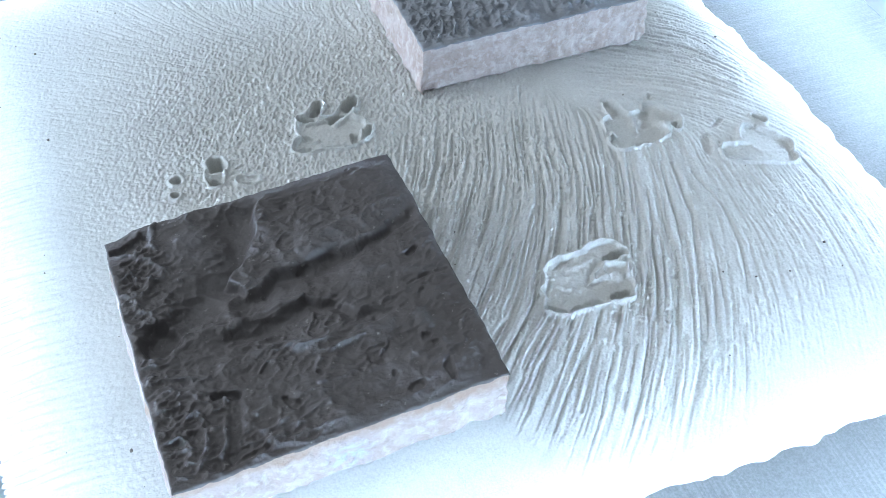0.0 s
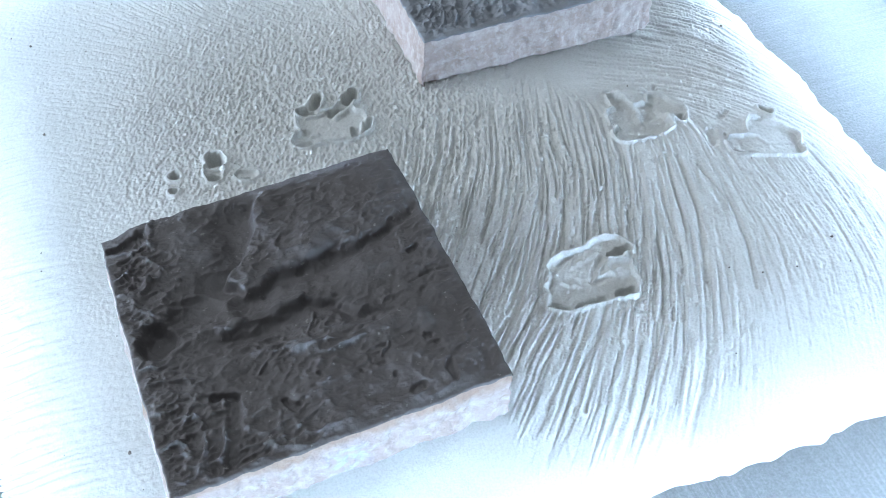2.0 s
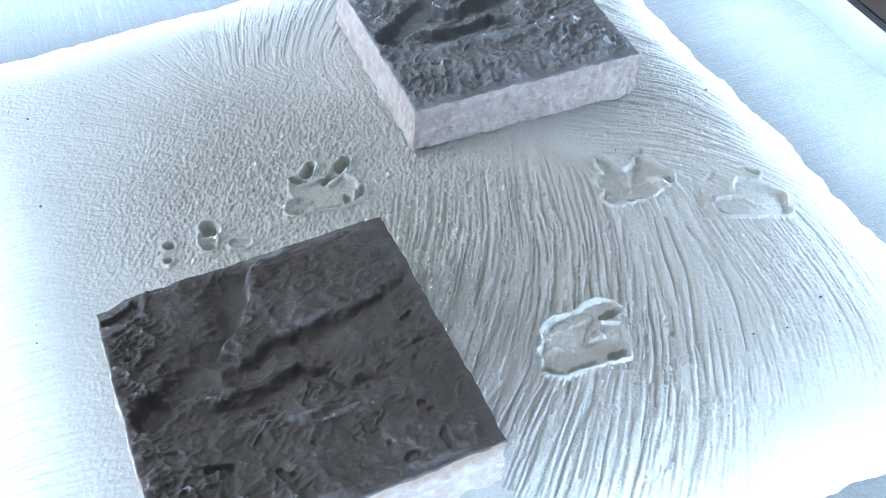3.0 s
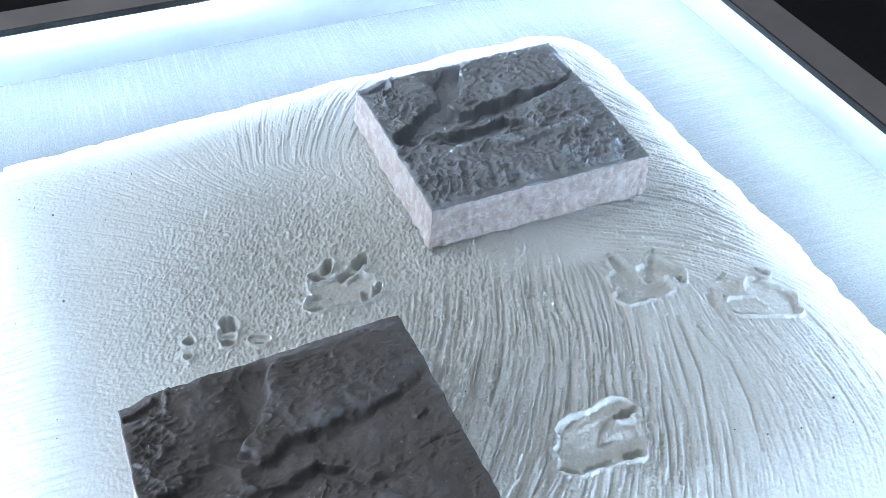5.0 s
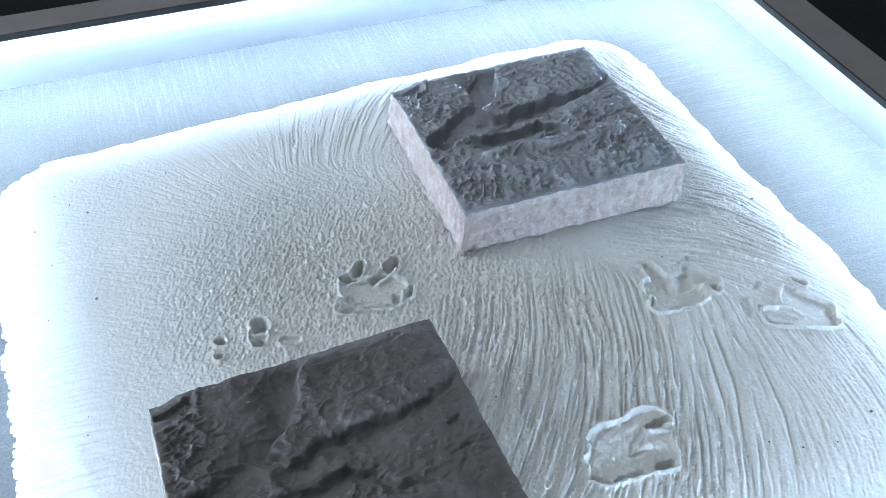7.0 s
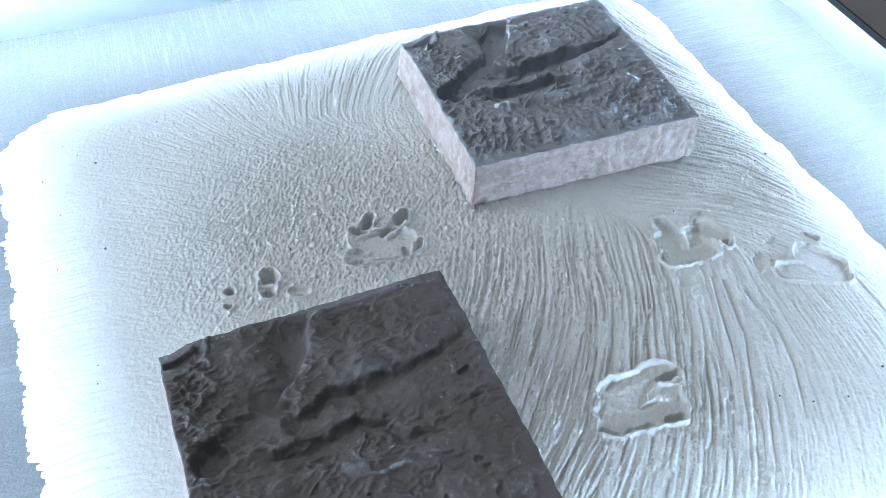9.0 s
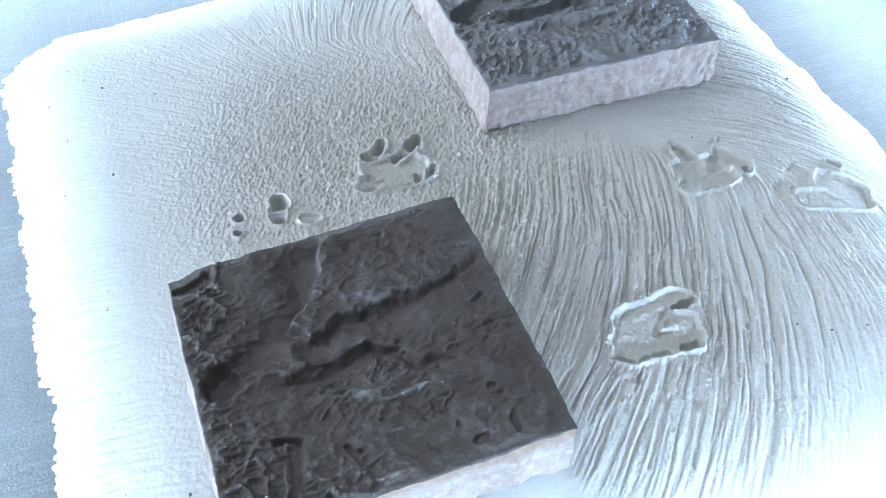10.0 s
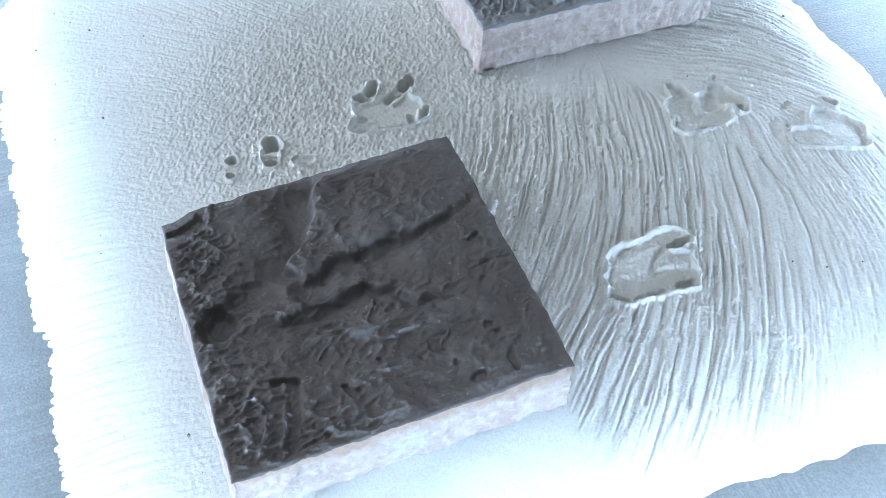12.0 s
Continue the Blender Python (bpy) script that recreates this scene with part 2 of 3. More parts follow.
# ---------------------------------------------------------------- the lit tray table
def build_tray():
    table = tagged(new("display_table"), "lit display tray table with pale inner walls and a dark rim", "display table")
    table.matrix_world = TRAY
    part("tray_floor", box(-HX, HX, -FRONT, HY, FLOOR_Z - 0.012, FLOOR_Z), TRAY_FLOOR, table, "blue-grey satin tray floor streaked with dust")
    part("table_body", box(-HX - 0.001, HX + 0.001, -FRONT - 0.001, HY + 0.001, -0.9, FLOOR_Z - 0.016), TABLE, table, "matt black table body")
    for x0, x1, y0, y1, lx, ly in ((-HX - 0.002, HX + 0.002, HY, HY + 0.002, 0, -1), (-HX - 0.002, HX + 0.002, -FRONT - 0.002, -FRONT, 0, 1),
                                   (HX, HX + 0.002, -FRONT, HY, -1, 0), (-HX - 0.002, -HX, -FRONT, HY, 1, 0)):
        bm = box(x0, x1, y0, y1, FLOOR_Z - 0.012, RIM_LOW)
        for v in bm.verts:
            if v.co.z > 0:
                v.co.x += lx * LEAN_IN
                v.co.y += ly * LEAN_IN
        part("tray_wall", bm, TRAY_WALL, table, "white inner wall washed by strip light")
    ix, iy, ox, oy = HX - OVERHANG, HY - OVERHANG, HX + RIM_OUT, HY + RIM_OUT
    fi, fo = FRONT - OVERHANG, FRONT + RIM_OUT
    for x0, x1, y0, y1 in ((-ox, ox, iy, oy), (-ox, ox, -fo, -fi), (ix, ox, -fi, iy), (-ox, -ix, -fi, iy)):
        part("rim", box(x0, x1, y0, y1, RIM_LOW, RIM_TOP, bevel=0.0012), RIM, table, "dark taupe overhanging rim")
    g = 0.004 + LEAN_IN
    # added black strips that draw the dark line of the rim's inner face
    for x0, x1, y0, y1 in ((-ix, ix, iy - 0.0015, iy), (-ix, ix, -fi, -fi + 0.0015), (ix - 0.0015, ix, -fi + 0.0015, iy - 0.0015), (-ix, -ix + 0.0015, -fi + 0.0015, iy - 0.0015)):
        part("inner_edge_strip", box(x0, x1, y0, y1, RIM_LOW - 0.0005, RIM_TOP + 0.0003), TABLE, table, "thin black strip added for the rim's dark inner face")
    for x0, x1, y0, y1 in ((-HX + 0.03, HX - 0.03, HY - g - 0.007, HY - g), (-HX + 0.03, HX - 0.03, -FRONT + g, -FRONT + g + 0.007),
                           (HX - g - 0.007, HX - g, -FRONT + 0.03, HY - 0.03), (-HX + g, -HX + g + 0.007, -FRONT + 0.03, HY - 0.03)):
        part("light_strip", box(x0, x1, y0, y1, RIM_LOW - 0.008, RIM_LOW - 0.001), LED, table, "cool white strip light under the rim")


build_tray()

# ---------------------------------------------------------------- sand bed
# how the brush went over the sand: sweeps through places in millimetres
SWEEPS_FRONT = [((174, 148), (187, 172)), ((173, 120), (204, 165)), ((180, 74), (202, 100), (223, 123)), ((175, 30), (201, 50), (244, 124)),
                ((155, -5), (178, 17), (206, 40)), ((161, -23), (189, 2), (223, 37)), ((170, -40), (204, -4), (235, 28)), ((110, -12), (140, 0)),
                ((186, -52), (219, -17), (241, 10), (266, 48), (281, 76), (296, 118)), ((260, 103), (277, 135)), ((270, 90), (287, 121))]
SWEEPS_SIDE = [((222, -57), (241, -39), (264, -14), (280, 10), (298, 39), (317, 80), (331, 123)), ((325, 126), (304, 76)), ((336, 106), (334, 64), (315, 20), (291, -25)),
               ((351, 100), (347, 49), (323, -8)), ((372, 86), (369, 40)), ((267, 163), (262, 136), (251, 116)),
               ((318, 210), (363, 188), (397, 156), (415, 135)), ((389, 251), (416, 229), (432, 185)), ((365, 220), (395, 197), (421, 158))]
SWEEPS_BACK = [((-36, 379), (31, 332), (112, 269)), ((-55, 161), (-10, 123)), ((-64, 115), (-7, 96)), ((41, 342), (71, 317), (98, 299), (152, 270)),
               ((80, 380), (99, 351), (128, 322), (178, 298)), ((109, 430), (118, 379), (143, 347), (186, 322)), ((-39, 332), (-5, 312), (37, 282)),
               ((169, 438), (137, 386)), ((216, 435), (178, 362)), ((207, 357), (203, 322), (206, 273)), ((200, 215), (212, 240)), ((236, 190), (246, 215))]
# the few furrows that stand out, with their half width and depth in millimetres
FURROWS = [(((232, -48), (250, -28), (266, -10), (281, 12), (299, 42), (318, 82), (331, 123)), 1.5, 1.5), (((200, -42), (229, -11), (243, 3), (256, 22)), 1.6, 1.2),
           (((326, 128), (314, 100), (303, 70)), 1.0, 1.3), (((338, 112), (338, 80), (330, 50), (316, 20)), 0.9, 0.8), (((240, -22), (262, 6), (282, 44)), 0.9, 1.0),
           (((266, 165), (263, 140), (252, 116)), 0.9, 1.0), (((217, -16), (240, 14), (258, 40)), 1.0, 0.9), (((196, -10), (222, 22), (236, 42)), 1.0, 1.0)]
# paw prints in millimetres: the pressed sole (from, to, radius), then holes and slits (negative) and welts (from, to, radius, height)
PRINT_A = ([(68, 220, 73, 230, 5), (85, 212, 89, 209, 4)],
           [(72, 234, 72, 231, 4.6, -6), (69, 218, 67, 217, 3.6, -5), (48, 227, 48, 226, 2.6, -6), (44, 213, 45, 213, 2.0, -4), (64, 225, 76, 224, 1.4, 2.4), (86, 210, 88, 209, 1.9, -4.0), (81, 224, 85, 219, 1.2, 1.8)])
PRINT_B = ([(129, 226, 164, 223, 7), (136, 240, 160, 233, 9), (145, 256, 140, 250, 4), (168, 252, 158, 243, 4)],
           [(149, 260, 143, 256, 3.2, -5.5), (140, 250, 134, 251, 2.4, -4.5), (170, 254, 165, 250, 3.8, -5.5), (158, 243, 152, 242, 2.6, -4.5), (170, 225, 167, 221, 2.6, -5),
            (160, 224, 160, 221, 2.4, -4), (131, 233, 131, 233, 2.6, -2.5), (131, 223, 125, 225, 2.3, -3.5), (138, 221, 156, 219, 1.3, -2.5),
            (135, 245, 147, 244, 1.2, 2.2), (153, 236, 166, 245, 1.6, 2.2), (164, 221, 166, 228, 1.2, 2), (133, 228, 138, 228, 1.2, 1.6)])
PRINT_C = ([(216, 52, 250, 52, 8), (228, 73, 258, 76, 8), (220, 60, 236, 68, 8), (254, 50, 256, 60, 6)],
           [(257, 72, 265, 73, 3.0, -5), (253, 45, 248, 46, 3.5, -4.5), (249, 67, 240, 60, 4.6, -1.8), (208, 52, 217, 46, 1.5, -3.5), (230, 48, 238, 46, 1.6, -3.5), (222, 46, 227, 48, 1.4, -3.2),
            (214, 60, 220, 71, 1.3, -1.8), (234, 80, 228, 76, 2.4, -1.6), (257, 58, 254, 60, 4.0, 1.2), (232, 72, 250, 76, 2.0, 0.7), (222, 64, 230, 58, 1.5, 0.8)])
PRINT_D = ([(311, 152, 335, 152, 7), (318, 166, 336, 164, 9), (322, 184, 322, 176, 5), (346, 174, 350, 157, 5)],
           [(322, 188, 322, 179, 4.2, -3.0), (345, 179, 335, 163, 5.0, -1.7), (351, 182, 351, 184, 1.8, -3), (351, 154, 351, 152, 3.0, -5), (319, 148, 331, 144, 1.3, -2.8), (306, 148, 309, 165, 1.2, -2),
            (328, 172, 326, 158, 2.2, 1.4), (343, 160, 344, 154, 2.2, 1.4)])
PRINT_E = ([(372, 116, 400, 104, 8), (390, 126, 402, 112, 8)],
           [(401, 141, 404, 135, 1.7, -4), (366, 124, 365, 116, 1.3, -2.5), (365, 114, 376, 108, 1.3, -2.6), (357, 126, 362, 133, 3.4, -1.4), (374, 143, 378, 146, 2.4, -1.6), (393, 133, 396, 134, 1.4, -2),
            (368, 128, 368, 128, 1.0, -3), (404, 100, 408, 104, 2.2, -1.4), (388, 112, 384, 120, 1.8, 0.8)])
SAND_X0, SAND_X1, SAND_Y0, SAND_Y1, STEP = -0.100, 0.472, -0.090, 0.505, 0.0006


def streaks(field, u, v, steps):
    """Drags a field of noise along the directions u, v (cells)."""
    rows, columns = field.shape
    i0, j0 = np.mgrid[0:rows, 0:columns].astype(np.float32)
    total = field.copy()
    for way in (1, -1):
        i, j = i0.copy(), j0.copy()
        for _ in range(steps):
            a, b = np.clip(i, 0, rows - 1).astype(int), np.clip(j, 0, columns - 1).astype(int)
            j += way * u[a, b]
            i += way * v[a, b]
            total += field[np.clip(i, 0, rows - 1).astype(int), np.clip(j, 0, columns - 1).astype(int)]
    return total


def between(a, shape, step):
    """Spreads a coarse grid over a fine one, straight from node to node."""
    a = np.pad(a, ((0, 1), (0, 1)), mode="edge")
    i, j = np.arange(shape[0]) / step, np.arange(shape[1]) / step
    i0, j0 = i.astype(int), j.astype(int)
    fi, fj = (i - i0)[:, None], (j - j0)[None]
    top = a[i0][:, j0] * (1 - fj) + a[i0][:, j0 + 1] * fj
    low = a[i0 + 1][:, j0] * (1 - fj) + a[i0 + 1][:, j0 + 1] * fj
    return top * (1 - fi) + low * fi


def build_sand():
    xs, ys = np.arange(SAND_X0, SAND_X1, STEP), np.arange(SAND_Y0, SAND_Y1, STEP)
    x, y = np.meshgrid(xs, ys)
    # directions, blended between the sweeps of the brush on a coarse grid
    cx0, cy0 = np.meshgrid(xs[::8], ys[::8])
    c, s = np.zeros_like(cx0), np.zeros_like(cx0)
    for sweep in SWEEPS_FRONT + SWEEPS_SIDE + SWEEPS_BACK:
        for (ax, ay), (bx, by) in zip(sweep, sweep[1:]):
            turn = 2 * math.atan2(by - ay, bx - ax)
            for k in (0.17, 0.5, 0.83):
                q = (cx0 - (ax + (bx - ax) * k) / 1000) ** 2 + (cy0 - (ay + (by - ay) * k) / 1000) ** 2 + 0.0002
                c += math.cos(turn) / (q * np.sqrt(q))
                s += math.sin(turn) / (q * np.sqrt(q))
    long = np.hypot(c, s)
    c, s = (between(a / long, x.shape, 8) for a in (c, s))
    angle = np.arctan2(s, c) / 2
    angle += 0.03 * even(blur(RNG.standard_normal(x.shape), 10))
    u, v = np.cos(angle), np.sin(angle)
    coarse = even(streaks(even(blur(RNG.standard_normal(x.shape), 0.9)), u, v, 32))
    wide = even(streaks(even(blur(RNG.standard_normal(x[::2, ::2].shape), 0.85)), u[::2, ::2], v[::2, ::2], 55))
    bold = even(blur(np.repeat(np.repeat(wide, 2, 0), 2, 1)[:x.shape[0], :x.shape[1]], 0.8))
    sharp = even(streaks(even(blur(RNG.standard_normal(x.shape), 0.7)), u, v, 40))
    fine = even(streaks(even(blur(RNG.standard_normal(x.shape), 0.65)), np.full_like(x, 0.41), np.full_like(x, 0.91), 2))
    grain = even(blur(RNG.standard_normal(x.shape), 0.9))
    lumps = even(blur(RNG.standard_normal(x.shape), 30))
    # outline of the bed: a rounded square with a ragged brushed edge
    cx, cy, hx, hy, rad = 0.1885, 0.2145, 0.2655, 0.2735, 0.058
    skew = 0.030 * (y - cy) * smoothstep(x, 0.1, 0.3) - 0.015 * (y - cy) * smoothstep(-x, -0.1, 0.0)
    yy = y + 0.06 * (x - 0.25) * smoothstep(-y, -0.15, 0.0) - 0.04 * (np.minimum(x, 0.25) - 0.12) * smoothstep(y, 0.25, 0.4)
    qx, qy = np.abs(x - cx - skew) - hx + rad, np.abs(yy - cy) - hy + rad
    d = np.hypot(np.maximum(qx, 0), np.maximum(qy, 0)) + np.minimum(np.maximum(qx, qy), 0) - rad
    ragged = 0.0012 * even(blur(RNG.standard_normal(x.shape), 13)) + 0.0005 * even(blur(RNG.standard_normal(x.shape), 4))
    left = smoothstep(-x, 0.0, 0.05)
    comb = even(streaks(even(blur(RNG.standard_normal(x.shape), 1.2)), np.full_like(x, 0.98), np.full_like(x, -0.2), 20))
    d = d + ragged + left * 0.0013 * comb
    # strong furrows between the tiles and towards the front and the right, a fine stipple elsewhere
    centre = smoothstep(x, 0.145, 0.175) * smoothstep(-y, -0.25, -0.17) * smoothstep(-x, -0.34, -0.27)
    furrow = np.maximum(centre, 0.42 * smoothstep(x, 0.27, 0.33) * smoothstep(-y, -0.30, -0.23))
    furrow = np.maximum(furrow, 1.0 * smoothstep(x, 0.29, 0.34) * smoothstep(y, 0.14, 0.18))
    furrow = np.maximum(furrow, 0.10 + 0.26 * smoothstep(y, 0.24, 0.30) * smoothstep(x, 0.0, 0.08))
    furrow = np.maximum(furrow, 0.4 * smoothstep(-y, -0.004, 0.02) * smoothstep(x, 0.06, 0.13))
    furrow *= 0.45 + 0.55 * smoothstep(y, -0.04, 0.05)
    middle = smoothstep(-np.hypot((x - 0.16) / 1.4, y - 0.245), -0.13, -0.03) * smoothstep(-x, -0.31, -0.25)
    h = -(0.0012 + 0.0006 * centre) * furrow * smoothstep(coarse, -0.3, 0.9) - 0.0005 * furrow * np.maximum(coarse - 0.9, 0) + 0.0002 * furrow * coarse - 0.0011 * furrow * np.clip(bold - 1.0, 0, 1.2)
    h -= (0.0008 + 0.0011 * centre) * furrow * smoothstep(sharp, 0.5, 1.3)
    stipple = smoothstep(x, -0.01, 0.10) * smoothstep(y, 0.08, 0.16) * smoothstep(-y, -0.42, -0.33) * smoothstep(-x, -0.30, -0.20)
    h += (0.00005 + 0.00010 * furrow + 0.00012 * stipple + 0.00030 * middle) * fine + (0.00006 * np.maximum(1.3 - furrow, 0.2) + 0.00014 * middle) * grain + 0.0003 * lumps
    for line, wide_mm, deep in FURROWS:
        k = np.zeros_like(x)
        for (ax, ay), (bx, by) in zip(line, line[1:]):
            k = np.maximum(k, stroke(x * 1000 + 0.5 * lumps, y * 1000, ax, ay, bx, by, wide_mm))
        h -= 0.0016 * deep * k * (0.8 + 0.25 * np.clip(bold, -1, 1))
    edge_calm = np.where(y > 0.3, smoothstep(-d, 0.012, 0.06), smoothstep(-d, 0.012, 0.09))
    # a second pass of the brush, fanning out towards the far edge
    fan_angle = np.radians(100 - 320 * np.clip(x - 0.07, -0.05, 0.17))
    fan = even(streaks(even(blur(RNG.standard_normal(x.shape), 1.0)), np.cos(fan_angle), np.sin(fan_angle), 45))
    fanned = smoothstep(y + 0.004 * fan, 0.375, 0.392) * smoothstep(x, 0.10, 0.15) * smoothstep(-x, -0.30, -0.24)
    h = h * (1 - fanned) + fanned * (-0.0013 * smoothstep(fan, 0.1, 1.0) + 0.0002 * fan)
    h *= 0.15 + 0.85 * np.maximum(edge_calm, smoothstep(x, 0.1, 0.2) * smoothstep(-d, 0.006, 0.045))
    mx, my = (a * 1000 + 0.8 * even(blur(RNG.standard_normal(x.shape), 6)) + 0.3 * even(blur(RNG.standard_normal(x.shape), 2)) for a in (x, y))
    # the paw prints: a flat pressed sole inside a squeezed-up lip, with toe holes and slits
    ragged_lip = 1 + 0.35 * np.clip(even(blur(RNG.standard_normal(x.shape), 5)), -1.5, 1.5)
    for (sole, marks), deep, lip_high in ((PRINT_A, 1.0, 1.9), (PRINT_B, 2.0, 2.4), (PRINT_C, 1.9, 1.7), (PRINT_D, 2.1, 2.1), (PRINT_E, 1.7, 1.9)):
        sole_far, hole_far = np.full_like(x, 99.0), np.full_like(x, 99.0)
        cut, welt = np.zeros_like(x), np.zeros_like(x)
        for x0, y0, x1, y1, r in sole:
            sole_far = np.minimum(sole_far, beyond(mx, my, x0, y0, x1, y1, r))
        for x0, y0, x1, y1, r, high in marks:
            far = beyond(mx, my, x0, y0, x1, y1, r)
            if high < -3.9:
                hole_far = np.minimum(hole_far, far)
                cut = np.minimum(cut, 1.9 * high * (1 - smoothstep(far, -1.3, 0.3)))
            elif high < 0:
                cut = np.minimum(cut, 1.1 * high * (1 - smoothstep(far, -0.45 * r, 0.3 * r)))
            else:
                welt = np.maximum(welt, high * (1 - smoothstep(far, -0.7 * r, 0.4 * r)))
        pressed, hole = 1 - smoothstep(sole_far, -0.9, 0.3), 1 - smoothstep(hole_far, -1.3, 0.3)
        out = np.minimum(sole_far, hole_far)
        lip = np.exp(-((out - 1.2) / 0.85) ** 2) * ragged_lip
        flat = np.maximum(0.85 * np.maximum(pressed, hole), 0.9 * (1 - smoothstep(out, 1.0, 3.5)))
        h = h * (1 - flat) + 0.00016 * grain * pressed - 0.001 * deep * pressed * (1 - hole) + 0.001 * cut + 0.001 * welt * (1 - hole) + 0.001 * lip_high * lip
    front = np.maximum(smoothstep(x, 0.08, 0.26) * smoothstep(-y, -0.16, 0.0), 0.0 * x)
    slope = np.clip(1 + d / (0.064 * (1 + 0.75 * front)), 0, 1.05)
    h -= 0.0145 * slope ** 2.2
    h -= np.where(d > 0, 0.010 * smoothstep(d, 0, 0.004), 0)
    verts = np.stack([x, y, h], -1).reshape(-1, 3)
    faces = quads(len(ys), len(xs))
    keep = (d.reshape(-1)[faces] < 0.006).all(1)
    faces = faces[keep]
    used = np.unique(faces)
    index = np.zeros(len(verts), dtype=np.int64)
    index[used] = np.arange(len(used))
    bed = new("sand_bed", grid_mesh("sand_bed", verts[used], index[faces], SAND))
    return tagged(bed, "pale fine sand bed with brush furrows and paw prints", "sand", kind="stuff")


build_sand()

# ---------------------------------------------------------------- footprint cast tiles
# the three-toed footprint pressed into the cast, in millimetres
# (from, to, radius at each end, depth)
TOES = [(78, 166, 58, 124, 5.5, 9.5, 8.5), (58, 124, 22, 86, 9.5, 8, 8.0), (97, 92, 42, 94, 5, 9, 7.0), (96, 63, 74, 64, 4, 7, 6.5), (74, 64, 40, 70, 7, 7, 6.5)]
HEEL = [(40, 96, 24, 90, 12, 9, 6.0), (17, 86, 12, 82, 9, 9, 10.0)]
# lips and swellings beside the toes (height last)
SWELLS = [(86, 158, 80, 134, 8, 8, 1.6), (80, 134, 64, 112, 8, 5, 1.8), (60, 106, 100, 108, 5, 7, 1.2), (100, 108, 150, 124, 7, 6, 1.0), (105, 128, 140, 142, 20, 20, 2.8), (35, 152, 45, 135, 10, 8, 1.6),
          (84, 83, 42, 81, 2.4, 2.2, 1.3), (131, 48, 78, 54, 5, 5, 2.2), (78, 54, 40, 54, 5, 4, 2.0), (120, 84, 150, 92, 10, 9, 1.6), (60, 26, 135, 18, 18, 16, 1.4),
          (28, 160, 24, 138, 1.8, 1.6, 1.4), (3, 148, 14, 143, 1.4, 1.4, 1.5), (14, 143, 23, 142, 1.4, 1.4, 1.5)]
# cracks, pits and drips
NICKS = [(30, 38, 40, 33, 2.6, 2.8, -4.0), (37, 31, 31, 6, 4.2, 3.4, -1.5), (62, 26, 63, 20, 1.6, 1.6, -2.6), (145, 87, 142, 86, 2.2, 2.0, -2.4), (131, 35, 129, 35, 2.4, 2.2, -2.0), (137, 14, 137, 9, 2.6, 2.4, -2.2),
         (118, 11, 117, 10, 2.8, 2.8, -2.0), (157, 69, 136, 68, 1.0, 0.8, -0.9), (157, 99, 138, 102, 1.2, 0.8, -0.7), (8, 123, 9, 122, 2.2, 2.2, -2.4), (113, 23, 113, 22, 1.6, 1.6, -1.6), (79, 35, 80, 34, 1.5, 1.5, -1.5)]
CRESTS = [(69, 51, 93, 56, 0.9, 0.8, 1.0), (77, 58, 87, 72, 0.9, 0.8, 1.2), (66, 52, 51, 45, 0.9, 0.9, 1.3), (87, 47, 107, 48, 0.9, 0.8, 1.3), (109, 54, 88, 53, 0.8, 0.8, 0.8), (4, 135, 11, 128, 1.2, 1.2, 1.6),
          (11, 128, 30, 116, 1.2, 1.2, 1.6), (0, 115, 13, 103, 1.2, 1.2, 1.6), (13, 103, 32, 99, 1.2, 1.0, 1.4), (32, 34, 26, 8, 1.1, 1.0, 1.8), (20, 30, 14, 5, 1.1, 1.0, 1.6), (127, 37, 134, 38, 0.8, 0.8, 1.4),
          (108, 36, 114, 41, 0.9, 0.8, 1.4), (96, 72, 107, 65, 0.9, 0.8, 1.4)]
TILE_MM = 160


